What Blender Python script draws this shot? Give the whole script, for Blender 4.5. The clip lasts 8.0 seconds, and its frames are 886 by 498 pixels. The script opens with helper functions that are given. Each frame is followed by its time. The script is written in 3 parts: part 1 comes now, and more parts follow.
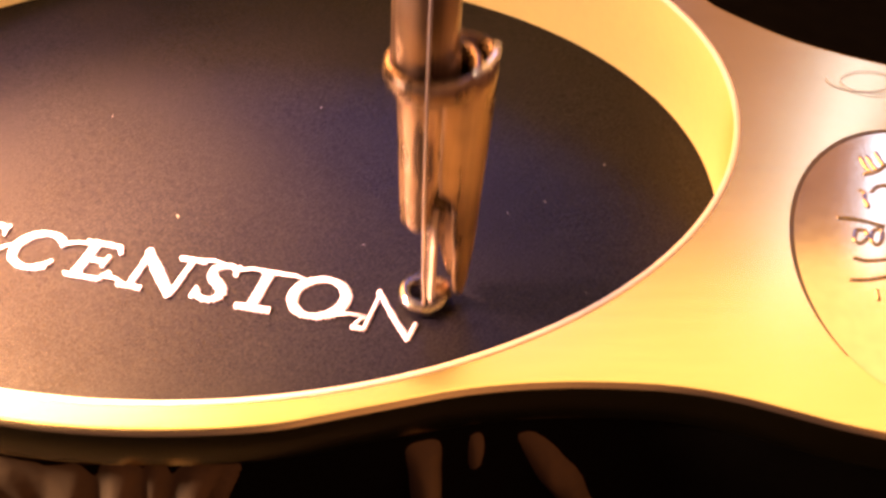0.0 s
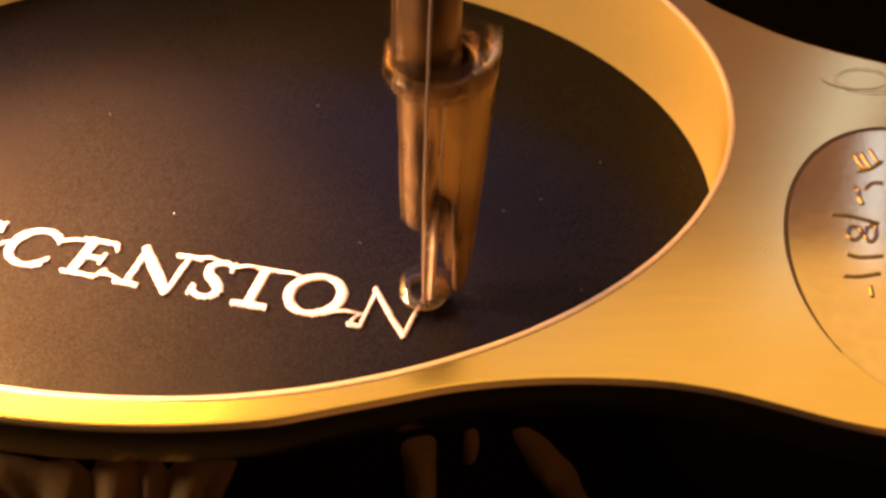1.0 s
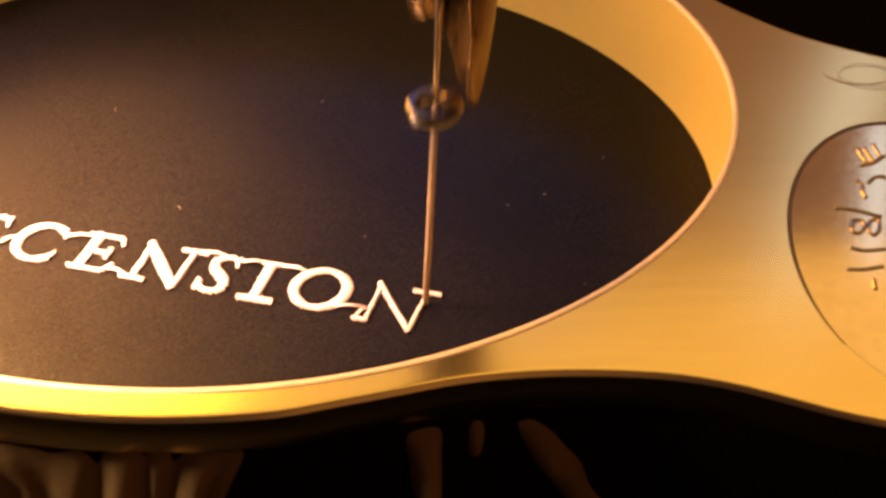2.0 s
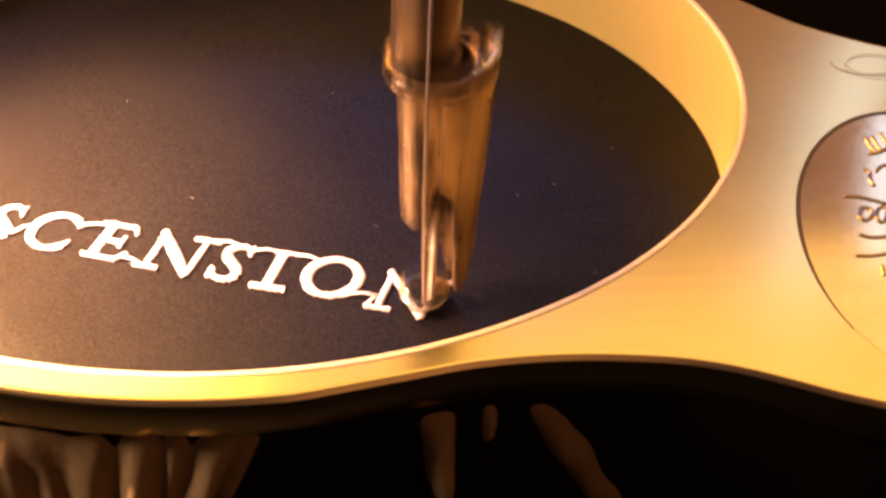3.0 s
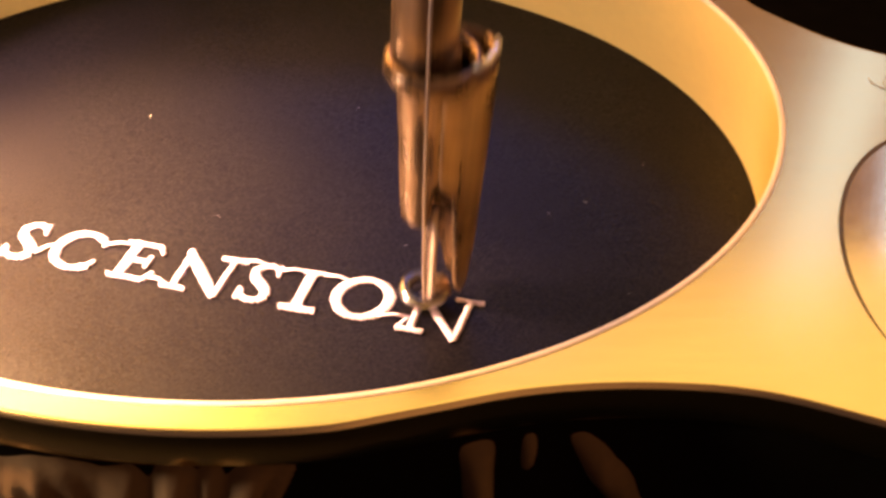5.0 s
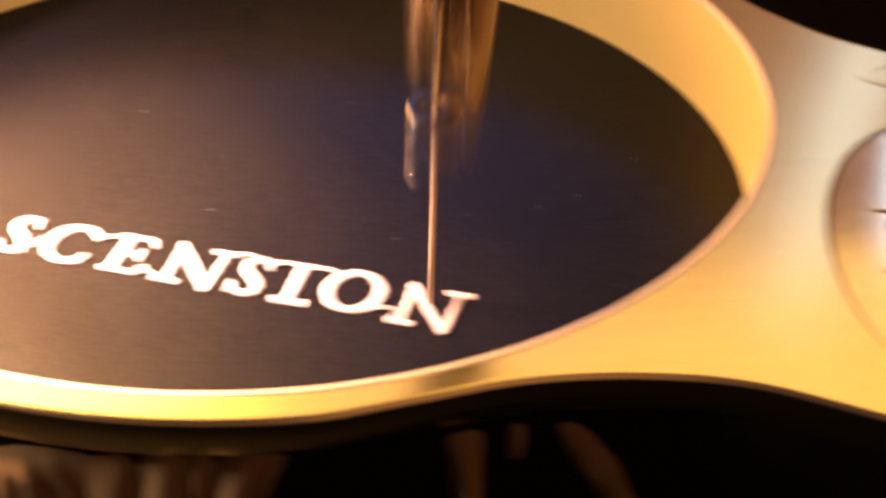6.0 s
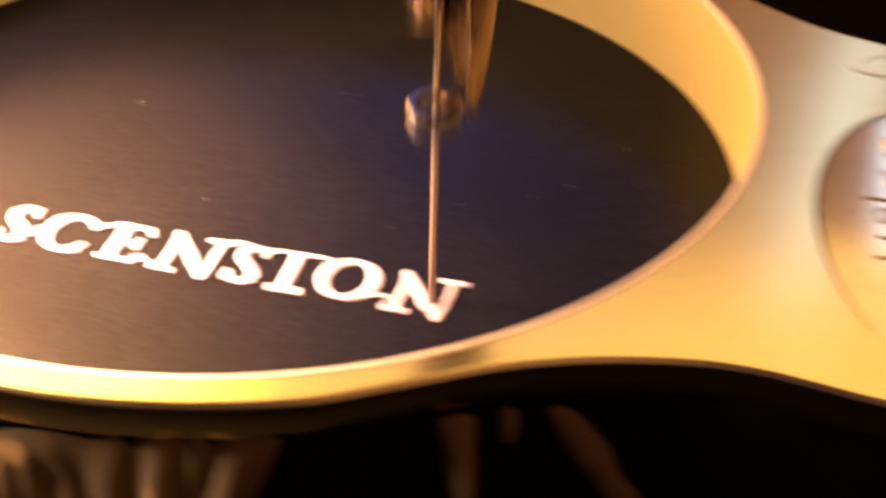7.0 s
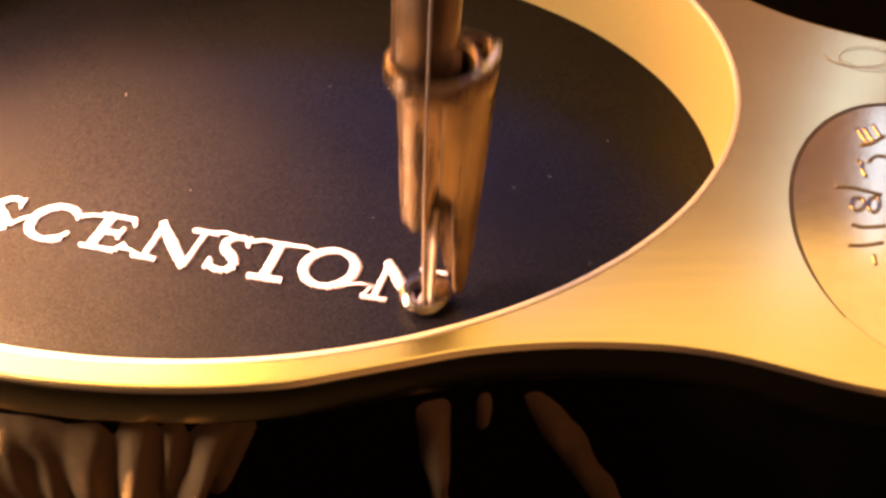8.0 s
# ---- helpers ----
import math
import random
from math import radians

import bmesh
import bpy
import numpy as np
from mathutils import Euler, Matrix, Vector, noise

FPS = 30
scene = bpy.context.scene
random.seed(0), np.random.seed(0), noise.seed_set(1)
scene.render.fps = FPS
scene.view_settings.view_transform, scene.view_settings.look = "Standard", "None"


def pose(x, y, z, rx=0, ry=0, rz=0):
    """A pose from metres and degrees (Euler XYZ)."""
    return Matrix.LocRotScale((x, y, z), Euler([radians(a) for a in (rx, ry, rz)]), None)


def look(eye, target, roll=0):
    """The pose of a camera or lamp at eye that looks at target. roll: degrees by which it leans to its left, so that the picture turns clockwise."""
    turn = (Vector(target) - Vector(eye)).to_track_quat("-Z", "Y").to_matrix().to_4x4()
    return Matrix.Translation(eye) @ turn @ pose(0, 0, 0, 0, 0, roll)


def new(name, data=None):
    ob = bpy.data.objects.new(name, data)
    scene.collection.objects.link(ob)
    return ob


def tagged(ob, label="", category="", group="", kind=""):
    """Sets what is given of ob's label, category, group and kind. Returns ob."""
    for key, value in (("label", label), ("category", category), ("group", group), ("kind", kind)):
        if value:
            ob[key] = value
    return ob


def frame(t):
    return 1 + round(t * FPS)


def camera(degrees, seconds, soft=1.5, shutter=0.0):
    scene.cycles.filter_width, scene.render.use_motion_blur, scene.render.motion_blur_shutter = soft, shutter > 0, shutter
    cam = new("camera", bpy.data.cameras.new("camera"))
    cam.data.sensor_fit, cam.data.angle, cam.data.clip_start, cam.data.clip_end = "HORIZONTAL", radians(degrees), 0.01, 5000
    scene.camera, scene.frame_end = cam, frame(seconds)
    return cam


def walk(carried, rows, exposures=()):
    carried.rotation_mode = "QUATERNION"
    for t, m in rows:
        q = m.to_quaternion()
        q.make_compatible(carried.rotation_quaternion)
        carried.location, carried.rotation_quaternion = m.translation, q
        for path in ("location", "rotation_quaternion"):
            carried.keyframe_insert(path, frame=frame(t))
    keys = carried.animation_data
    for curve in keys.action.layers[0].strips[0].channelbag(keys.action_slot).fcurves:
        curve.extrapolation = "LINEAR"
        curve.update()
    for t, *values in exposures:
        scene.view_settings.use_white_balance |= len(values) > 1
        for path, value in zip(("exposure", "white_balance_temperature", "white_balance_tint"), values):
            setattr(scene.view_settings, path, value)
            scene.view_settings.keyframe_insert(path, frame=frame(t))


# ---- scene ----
MM = 0.001

# ---- camera: fixed over the sewing field ----
cam = camera(39.3, 8.0, soft=3.1, shutter=0.8)
EYE = (0.0, -102.53 * MM, 102.53 * MM)
STILL = look(EYE, (0, 0, 0))
walk(cam, [(0.0, STILL), (8.0, STILL)], exposures=[
    (0.0, 0.66, 8200, 32), (0.5, -0.02, 9800, 24), (1.0, -0.50, 11800, 19), (1.5, -0.66, 13800, 17), (1.9, -0.56, 12300, 18),
    (2.8, 0.04, 9600, 20), (3.0, 0.09, 9100, 21), (3.2, 0.10, 8300, 18), (3.5, 0.10, 8100, 16), (8.0, 0.10, 8100, 16)])

# ---- light: a warm lamp over the work, a cool window behind, a dim warm room ----
world = bpy.data.worlds.new("room")
scene.world = world
world.use_nodes = True
world.node_tree.nodes["Background"].inputs[1].default_value = 0.85
# the room is dim on one side and warmer towards the other
wn, wl = world.node_tree.nodes, world.node_tree.links
where, axes, across, tone = (wn.new("ShaderNode" + k) for k in ("TexCoord", "SeparateXYZ", "MapRange", "Mix"))
across.interpolation_type = "SMOOTHSTEP"
across.inputs[1].default_value, across.inputs[2].default_value = -0.15, 0.40
tone.data_type = "RGBA"
tone.inputs[6].default_value, tone.inputs[7].default_value = (0.07, 0.04, 0.04, 1), (0.43, 0.21, 0.115, 1)
wl.new(where.outputs["Generated"], axes.inputs[0])
wl.new(axes.outputs[0], across.inputs[0])
wl.new(across.outputs[0], tone.inputs[0])
wl.new(tone.outputs[2], wn["Background"].inputs[0])


def area(name, eye, target, width, height, power, colour):
    data = bpy.data.lights.new(name, "AREA")
    data.shape, data.size, data.size_y, data.energy, data.color = "RECTANGLE", width, height, power, colour
    lamp = new(name, data)
    lamp.matrix_world = look(eye, target)
    return lamp


area("work_lamp", (-0.100, -0.035, 0.055), (-0.01, -0.01, 0), 0.02, 0.02, 0.085, (1.0, 0.80, 0.62))
# unseen warm panel, added for the brown sheen on the cloth's left
area("left_glow_fill", (-0.165, 0.175, 0.160), (-0.05, 0.0, 0), 0.13, 0.22, 1.6, (1.0, 0.475, 0.13))
area("ceiling_lamp", (0.02, 0.16, 0.42), (0.02, 0.02, 0), 0.55, 0.34, 0.68, (1.0, 0.66, 0.24))
area("window_gap", (0.320, 0.66, 0.565), (0.045, 0, 0.017), 0.034, 0.26, 0.10, (0.34, 0.58, 1.0))
area("window_blind", (-0.045, 0.78, 0.60), (-0.02, 0.02, 0), 0.30, 0.24, 1.0, (0.08, 0.22, 1.0))
# unseen narrow lamp, added to brighten only the left part of the cloth
spot = area("left_fill_spot", (-0.125, 0.005, 0.095), (-0.060, 0.001, 0), 0.03, 0.03, 0.90, (1.0, 0.57, 0.28))
spot.data.spread = radians(48)

# ---- materials ----


def material(name, colour, rough=0.5, metal=0.0, vary=0.15, grain=400.0, blotch=40.0, bump=0.0, stretch=(1, 1, 1), **more):
    """A surface with variation at two scales and a fine relief."""
    m = bpy.data.materials.new(name)
    m.use_nodes = True
    nt = m.node_tree
    b = nt.nodes["Principled BSDF"]
    co = nt.nodes.new("ShaderNodeTexCoord")
    mp = nt.nodes.new("ShaderNodeMapping")
    mp.inputs["Scale"].default_value = stretch
    nt.links.new(co.outputs["Object"], mp.inputs["Vector"])
    fine = nt.nodes.new("ShaderNodeTexNoise")
    fine.inputs["Scale"].default_value, fine.inputs["Detail"].default_value = grain, 4
    wide = nt.nodes.new("ShaderNodeTexNoise")
    wide.inputs["Scale"].default_value, wide.inputs["Detail"].default_value = blotch, 3
    nt.links.new(mp.outputs[0], fine.inputs["Vector"])
    nt.links.new(co.outputs["Object"], wide.inputs["Vector"])
    mix = nt.nodes.new("ShaderNodeMath")
    mix.operation = "ADD"
    nt.links.new(fine.outputs[0], mix.inputs[0])
    nt.links.new(wide.outputs[0], mix.inputs[1])
    ramp = nt.nodes.new("ShaderNodeMapRange")
    ramp.inputs[1].default_value, ramp.inputs[2].default_value = 0.6, 1.4
    ramp.inputs[3].default_value, ramp.inputs[4].default_value = 1 - vary, 1 + vary
    nt.links.new(mix.outputs[0], ramp.inputs[0])
    col = nt.nodes.new("ShaderNodeMix")
    col.data_type, col.blend_type = "RGBA", "MULTIPLY"
    col.inputs[0].default_value = 1.0
    col.inputs[6].default_value = (*colour, 1)
    nt.links.new(ramp.outputs[0], col.inputs[7])
    nt.links.new(col.outputs[2], b.inputs["Base Color"])
    rr = nt.nodes.new("ShaderNodeMapRange")
    rr.inputs[1].default_value, rr.inputs[2].default_value = 0.6, 1.4
    rr.inputs[3].default_value, rr.inputs[4].default_value = rough * (1 - vary), rough * (1 + vary)
    nt.links.new(mix.outputs[0], rr.inputs[0])
    nt.links.new(rr.outputs[0], b.inputs["Roughness"])
    b.inputs["Metallic"].default_value = metal
    if bump:
        bp = nt.nodes.new("ShaderNodeBump")
        bp.inputs["Strength"].default_value, bp.inputs["Distance"].default_value = bump, 0.0001
        nt.links.new(fine.outputs[0], bp.inputs["Height"])
        nt.links.new(bp.outputs[0], b.inputs["Normal"])
    for key, value in more.items():
        b.inputs[key.replace("_", " ")].default_value = value
    return m


STEEL = material("brushed_steel", (0.82, 0.69, 0.39), 0.20, 1.0, 0.05, 900, 60, 0.04, (0.10, 1, 1))
BADGE = material("polished_badge", (0.80, 0.69, 0.52), 0.16, 1.0, 0.08, 900, 60, 0.05)
MARK = material("shaded_mark_steel", (0.38, 0.32, 0.25), 0.22, 1.0, 0.15, 900, 120, 0.1)
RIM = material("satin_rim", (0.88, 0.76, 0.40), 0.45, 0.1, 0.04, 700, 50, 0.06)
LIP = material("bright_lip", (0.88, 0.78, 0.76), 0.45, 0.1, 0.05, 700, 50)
GROOVE = material("dark_groove", (0.05, 0.035, 0.025), 0.7, 0.0, 0.3, 900, 200)
# upright streaks in the foot's colour stand in for reflections on the metal
FOOT = material("streaked_foot_steel", (0.17, 0.112, 0.086), 0.30, 0.70, 0.9, 620, 120, 0.3, (1, 1, 0.03))
NEEDLE = material("polished_needle", (0.52, 0.46, 0.43), 0.26, 1.0, 0.06, 900, 200)
LIP_GLINT = material("glint_lip", (0.90, 0.88, 0.86), 0.22, 0.7, 0.05, 900, 200)
TOE = material("dark_toe_steel", (0.16, 0.16, 0.20), 0.22, 1.0, 0.15, 900, 200)
CLOTH = material("dark_twill", (0.0011, 0.0011, 0.0040), 0.31, 0.0, 0.3, 5600, 30, 0.45)
SHIRT = material("brown_lining", (0.15, 0.092, 0.045), 0.85, 0.0, 0.25, 900, 60, 0.5)
SKIRT = material("skirt_shade", (0.0035, 0.0024, 0.0012), 0.9, 0.0, 0.3, 900, 60, 0.3, Specular_IOR_Level=0.1)
STRAND = material("beige_strand", (0.27, 0.215, 0.25), 0.6, 0.0, 0.1, 2500, 300, 0.3)
THREAD = material("white_thread", (0.40, 0.355, 0.58), 0.6, 0.0, 0.06, 2500, 300, 0.3)
BLACK = material("black_felt", (0.003, 0.0028, 0.003), 0.95, 0.0, 0.3, 300, 20, Specular_IOR_Level=0.0)
LINT = material("pale_lint", (0.42, 0.42, 0.46), 0.9)

# the cloth's twill: fine slanting ribs over the grain
nt = CLOTH.node_tree
rib = nt.nodes.new("ShaderNodeTexWave")
rib.inputs["Scale"].default_value, rib.inputs["Distortion"].default_value, rib.inputs["Detail"].default_value = 560.0, 2.0, 2.0
turn = nt.nodes.new("ShaderNodeMapping")
turn.inputs["Rotation"].default_value = (0, 0, 0.6)
place = nt.nodes.new("ShaderNodeTexCoord")
nt.links.new(place.outputs["Object"], turn.inputs["Vector"])
nt.links.new(turn.outputs[0], rib.inputs["Vector"])
relief = nt.nodes.new("ShaderNodeBump")
relief.inputs["Strength"].default_value, relief.inputs["Distance"].default_value = 0.08, 0.0001
nt.links.new(rib.outputs["Fac"], relief.inputs["Height"])
nt.links.new(nt.nodes["Bump"].outputs[0], relief.inputs["Normal"])
nt.links.new(relief.outputs[0], nt.nodes["Principled BSDF"].inputs["Normal"])

# single fibres glint more than others
glint = nt.nodes.new("ShaderNodeMapRange")
glint.inputs[1].default_value, glint.inputs[2].default_value = 0.40, 0.68
glint.inputs[3].default_value, glint.inputs[4].default_value = 0.08, 0.26
fibre = nt.nodes.new("ShaderNodeTexNoise")
fibre.inputs["Scale"].default_value, fibre.inputs["Detail"].default_value = 5200.0, 3
nt.links.new(place.outputs["Object"], fibre.inputs["Vector"])
nt.links.new(fibre.outputs[0], glint.inputs[0])
nt.links.new(glint.outputs[0], nt.nodes["Principled BSDF"].inputs["Specular IOR Level"])

# ---- helpers for meshes ----


def part(name, bm, mat, parent=None, label="", smooth=True):
    me = bpy.data.meshes.new(name)
    bmesh.ops.recalc_face_normals(bm, faces=bm.faces)
    bm.to_mesh(me)
    bm.free()
    me.materials.append(mat)
    if smooth:
        for p in me.polygons:
            p.use_smooth = True
    ob = new(name, me)
    ob.parent = parent
    if label:
        ob["label"] = label
    return ob


def skin(rings, closed=True, ends=False):
    """A bmesh through rings of points in millimetres."""
    bm = bmesh.new()
    rows = [[bm.verts.new(Vector(p) * MM) for p in ring] for ring in rings]
    n = len(rows[0])
    for a, b in zip(rows, rows[1:]):
        for i in range(n if closed else n - 1):
            j = (i + 1) % n
            bm.faces.new((a[i], a[j], b[j], b[i]))
    if ends:
        bm.faces.new(rows[0])
        bm.faces.new(rows[-1])
    return bm


def turned(profile, cx=0.0, cy=0.0, n=40, ends=True):
    """A lathe form: (radius, z) pairs."""
    return skin([[(cx + r * math.cos(k * 2 * math.pi / n), cy + r * math.sin(k * 2 * math.pi / n), z) for k in range(n)]
                 for r, z in profile], True, ends)


def curve(points, n):
    """A smooth open curve of n points through a few knots."""
    out = []
    p = [Vector(q) for q in points]
    p = [2 * p[0] - p[1]] + p + [2 * p[-1] - p[-2]]
    m = len(points) - 1
    for k in range(n):
        s = k / (n - 1) * m
        i = min(int(s), m - 1)
        t = s - i
        a, b, c, d = p[i:i + 4]
        out.append(0.5 * ((2 * b) + (c - a) * t + (2 * a - 5 * b + 4 * c - d) * t * t + (3 * b - a - 3 * c + d) * t ** 3))
    return out


def cord(points, radius, n=8):
    """A round cord along points in millimetres."""
    rings = []
    pts = [Vector(p) for p in points]
    for i, p in enumerate(pts):
        way = (pts[min(i + 1, len(pts) - 1)] - pts[max(i - 1, 0)]).normalized()
        side = way.cross(Vector((0, 0, 1)) if abs(way.z) < 0.9 else Vector((0, 1, 0))).normalized()
        up = side.cross(way)
        rings.append([p + radius * (math.cos(k * 2 * math.pi / n) * side + math.sin(k * 2 * math.pi / n) * up) for k in range(n)])
    return skin(rings, True, True)


# ---- the hoop: an oval window in a steel plate with a neck ----
WX, WY, WA, WB, WT = -26.9, 11.2, 60.0, 46.7, -0.08
TOP = 17.0
SLAB = 5.0


def oval(grow, t):
    a, b = (WA + grow) * math.cos(t), (WB + grow) * math.sin(t)
    return (WX + a * math.cos(WT) - b * math.sin(WT), WY + a * math.sin(WT) + b * math.cos(WT))


# the window's upper edge: the wall leans a little inwards at the far side
UX0, UY0, UA, UB, UT = -27.12, 9.49, 59.14, 44.95, -0.082


def upper(grow, t):
    a, b = (UA + grow) * math.cos(t), (UB + grow) * math.sin(t)
    return (UX0 + a * math.cos(UT) - b * math.sin(UT), UY0 + a * math.sin(UT) + b * math.cos(UT))


def arc(grow, t0, t1, n):
    return [oval(grow, t0 + (t1 - t0) * k / (n - 1)) for k in range(n)]


def outline():
    """The plate's outer edge: the oval's band, flaring into the neck on the right."""
    near = curve([(-9, -37.4, 0), (-4, -36.2, 0), (1, -35.0, 0), (6, -34.3, 0), (11, -34.0, 0), (16, -34.1, 0), (20.6, -34.5, 0), (25.3, -35.5, 0),
                  (30, -37.1, 0), (34.5, -38.7, 0), (40, -40.0, 0), (48, -40.6, 0), (62, -39.5, 0), (78, -35, 0)], 70)
    far = curve([(84, 0, 0), (67, 7.0, 0), (55, 11.6, 0), (50.9, 13.4, 0), (46.8, 15.2, 0), (41, 18.4, 0), (35.1, 23.3, 0), (32.5, 26.2, 0),
                 (30.4, 30.4, 0), (27.8, 35.4, 0)], 50)
    band = arc(3.7, 0.68, 2 * math.pi - 1.30, 120)
    return [(p.x, p.y) for p in near] + [(p.x, p.y) for p in far] + [p for p in band]


def build_hoop():
    hoop = tagged(new("embroidery_hoop"), "satin brass-toned steel hoop with oval window over dark cloth", "embroidery hoop")
    out = outline()
    n = 240
    # resample the outer edge evenly
    d = [0.0]
    for a, b in zip(out, out[1:] + out[:1]):
        d.append(d[-1] + math.hypot(b[0] - a[0], b[1] - a[1]))
    xs, ys = [p[0] for p in out] + [out[0][0]], [p[1] for p in out] + [out[0][1]]
    even = [d[-1] * k / n for k in range(n)]
    ring = list(zip(np.interp(even, d, xs), np.interp(even, d, ys)))
    # rings inset by the edge's normal
    def inset(k, s):
        (x0, y0), (x1, y1) = ring[k - 1], ring[(k + 1) % n]
        l = math.hypot(x1 - x0, y1 - y0)
        return (ring[k][0] - (y1 - y0) / l * s, ring[k][1] + (x1 - x0) / l * s)
    steps = [(0.6, TOP - SLAB), (0.15, TOP - SLAB + 0.2), (0.0, TOP - SLAB + 0.6), (0.0, TOP - 0.8), (0.08, TOP - 0.42), (0.3, TOP - 0.13), (0.6, TOP - 0.004), (0.8, TOP)]
    rings = [[(*inset(k, s), z) for k in range(n)] for s, z in steps]
    # the inner edge takes the same count, by the angle from the window's middle
    def inner(grow, z):
        r = []
        for k in range(n):
            x, y = inset(k, 0.8)
            dx, dy = x - UX0, y - UY0
            c, s = math.cos(UT), math.sin(UT)
            t = math.atan2((-s * dx + c * dy) / UB, (c * dx + s * dy) / UA)
            r.append((*upper(grow, t), z))
        return r
    rings += [inner(0.5, TOP)]
    part("plate", skin(rings, True), STEEL, hoop)
    def hoopring(g, z):
        f = max(0.0, min(1.0, z / TOP))
        out = []
        for k in range(240):
            low, high = Vector(oval(g, k * math.pi / 120)), Vector(upper(g, k * math.pi / 120))
            out.append((*low.lerp(high, f), z))
        return out
    wall = [hoopring(g, z) for g, z in ((0.03, TOP - 0.25), (0.0, TOP - 0.5), (0.0, 0.5), (0.1, 0.05), (0.4, 0.0), (0.9, 0.0), (0.9, TOP - SLAB + 0.3))]
    part("window_wall", skin(wall, True), RIM, hoop, "pale satin inner wall of the oval window")
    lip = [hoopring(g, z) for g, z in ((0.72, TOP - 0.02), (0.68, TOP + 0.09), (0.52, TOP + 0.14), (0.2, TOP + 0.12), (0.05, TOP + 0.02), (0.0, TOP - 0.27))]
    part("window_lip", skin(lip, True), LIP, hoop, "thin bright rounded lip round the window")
    # oval badge: a shallow dome in a dark groove, with plain raised shapes
    bx, by, ba, bb, bt = 46.8, -18.0, 12.9, 19.2, -0.10
    def badge(s, z):
        return [(bx + s * ba * math.cos(t) * math.cos(bt) - s * bb * math.sin(t) * math.sin(bt),
                 by + s * ba * math.cos(t) * math.sin(bt) + s * bb * math.sin(t) * math.cos(bt), z) for t in (k * math.pi / 40 for k in range(80))]
    # the groove's dark strip is wide round the upper side and thins out below
    grooves = [[], [], []]
    for k in range(90):
        d = -60 + 285 * k / 89
        w = 0.034 * max(0.06, min(1, (225 - d) / 45, (d + 60) / 20)) ** 0.7
        t = radians(d)
        for row, q, z in zip(grooves, (1.003, 1.003 - 0.25 * w, 1.003 - w), (0.01, 0.06, 0.06)):
            row.append((bx + q * ba * math.cos(t) * math.cos(bt) - q * bb * math.sin(t) * math.sin(bt),
                        by + q * ba * math.cos(t) * math.sin(bt) + q * bb * math.sin(t) * math.cos(bt), TOP + z))
    part("badge_groove", skin(grooves, False), GROOVE, hoop, "dark strip along the engraved oval groove")
    dome = [badge(q, TOP + 0.02 + 0.62 * (1 - q * q)) for q in (0.995, 0.97, 0.9, 0.78, 0.62, 0.45, 0.28, 0.12)]
    plate = part("badge", skin(dome, True), BADGE, hoop, "domed oval badge with raised plain marks")

    def height(x, y):
        u, v = (x - bx) / ba, (y - by) / bb
        return TOP + 0.02 + 0.62 * max(0.0, 1 - u * u - v * v)
    marks = [
        [(43.8, -3.7), (44.0, -5.4), (44.3, -6.2)],
        [(44.5, -3.5), (44.8, -5.4), (45.0, -6.0)],
        [(45.6, -2.9), (45.8, -4.7), (46.0, -5.2)],
        [(43.4, -6.5), (44.8, -6.1), (46.3, -4.9)],
        [(42.4, -8.9), (42.8, -9.5), (42.6, -10.6), (42.7, -11.6)],
        [(43.5, -9.3), (44.3, -8.5), (45.1, -8.3), (45.5, -8.6)],
        [(40.7, -14.8), (41.5, -15.0), (41.5, -16.0), (40.7, -16.7), (40.2, -16.2), (40.7, -14.8)],
        [(42.3, -15.0), (43.1, -14.8), (42.9, -16.2), (42.2, -17.0), (41.8, -16.3), (42.3, -15.0)],
        [(39.2, -13.0), (41.0, -13.3), (43.6, -14.5)],
        [(39.5, -18.6), (40.7, -19.1), (42.8, -19.0)],
        [(38.5, -21.5), (40.1, -21.6), (42.0, -21.3)],
        [(40.7, -22.9), (40.6, -24.2)],
    ]
    # same metal as the badge, coloured darker to stand in for relief shading
    for m in marks:
        fine = [(p.x, p.y) for p in curve([(x, y, 0) for x, y in m], 6 * len(m))]
        part("raised_mark", cord([(x, y, height(x, y) - 0.08) for x, y in fine], 0.26), MARK, plate, "raised mark, relief shading put into its darker colour")
    return hoop


hoop = build_hoop()

# ---- the garment: dark cloth in the window, white lettering, folds below ----


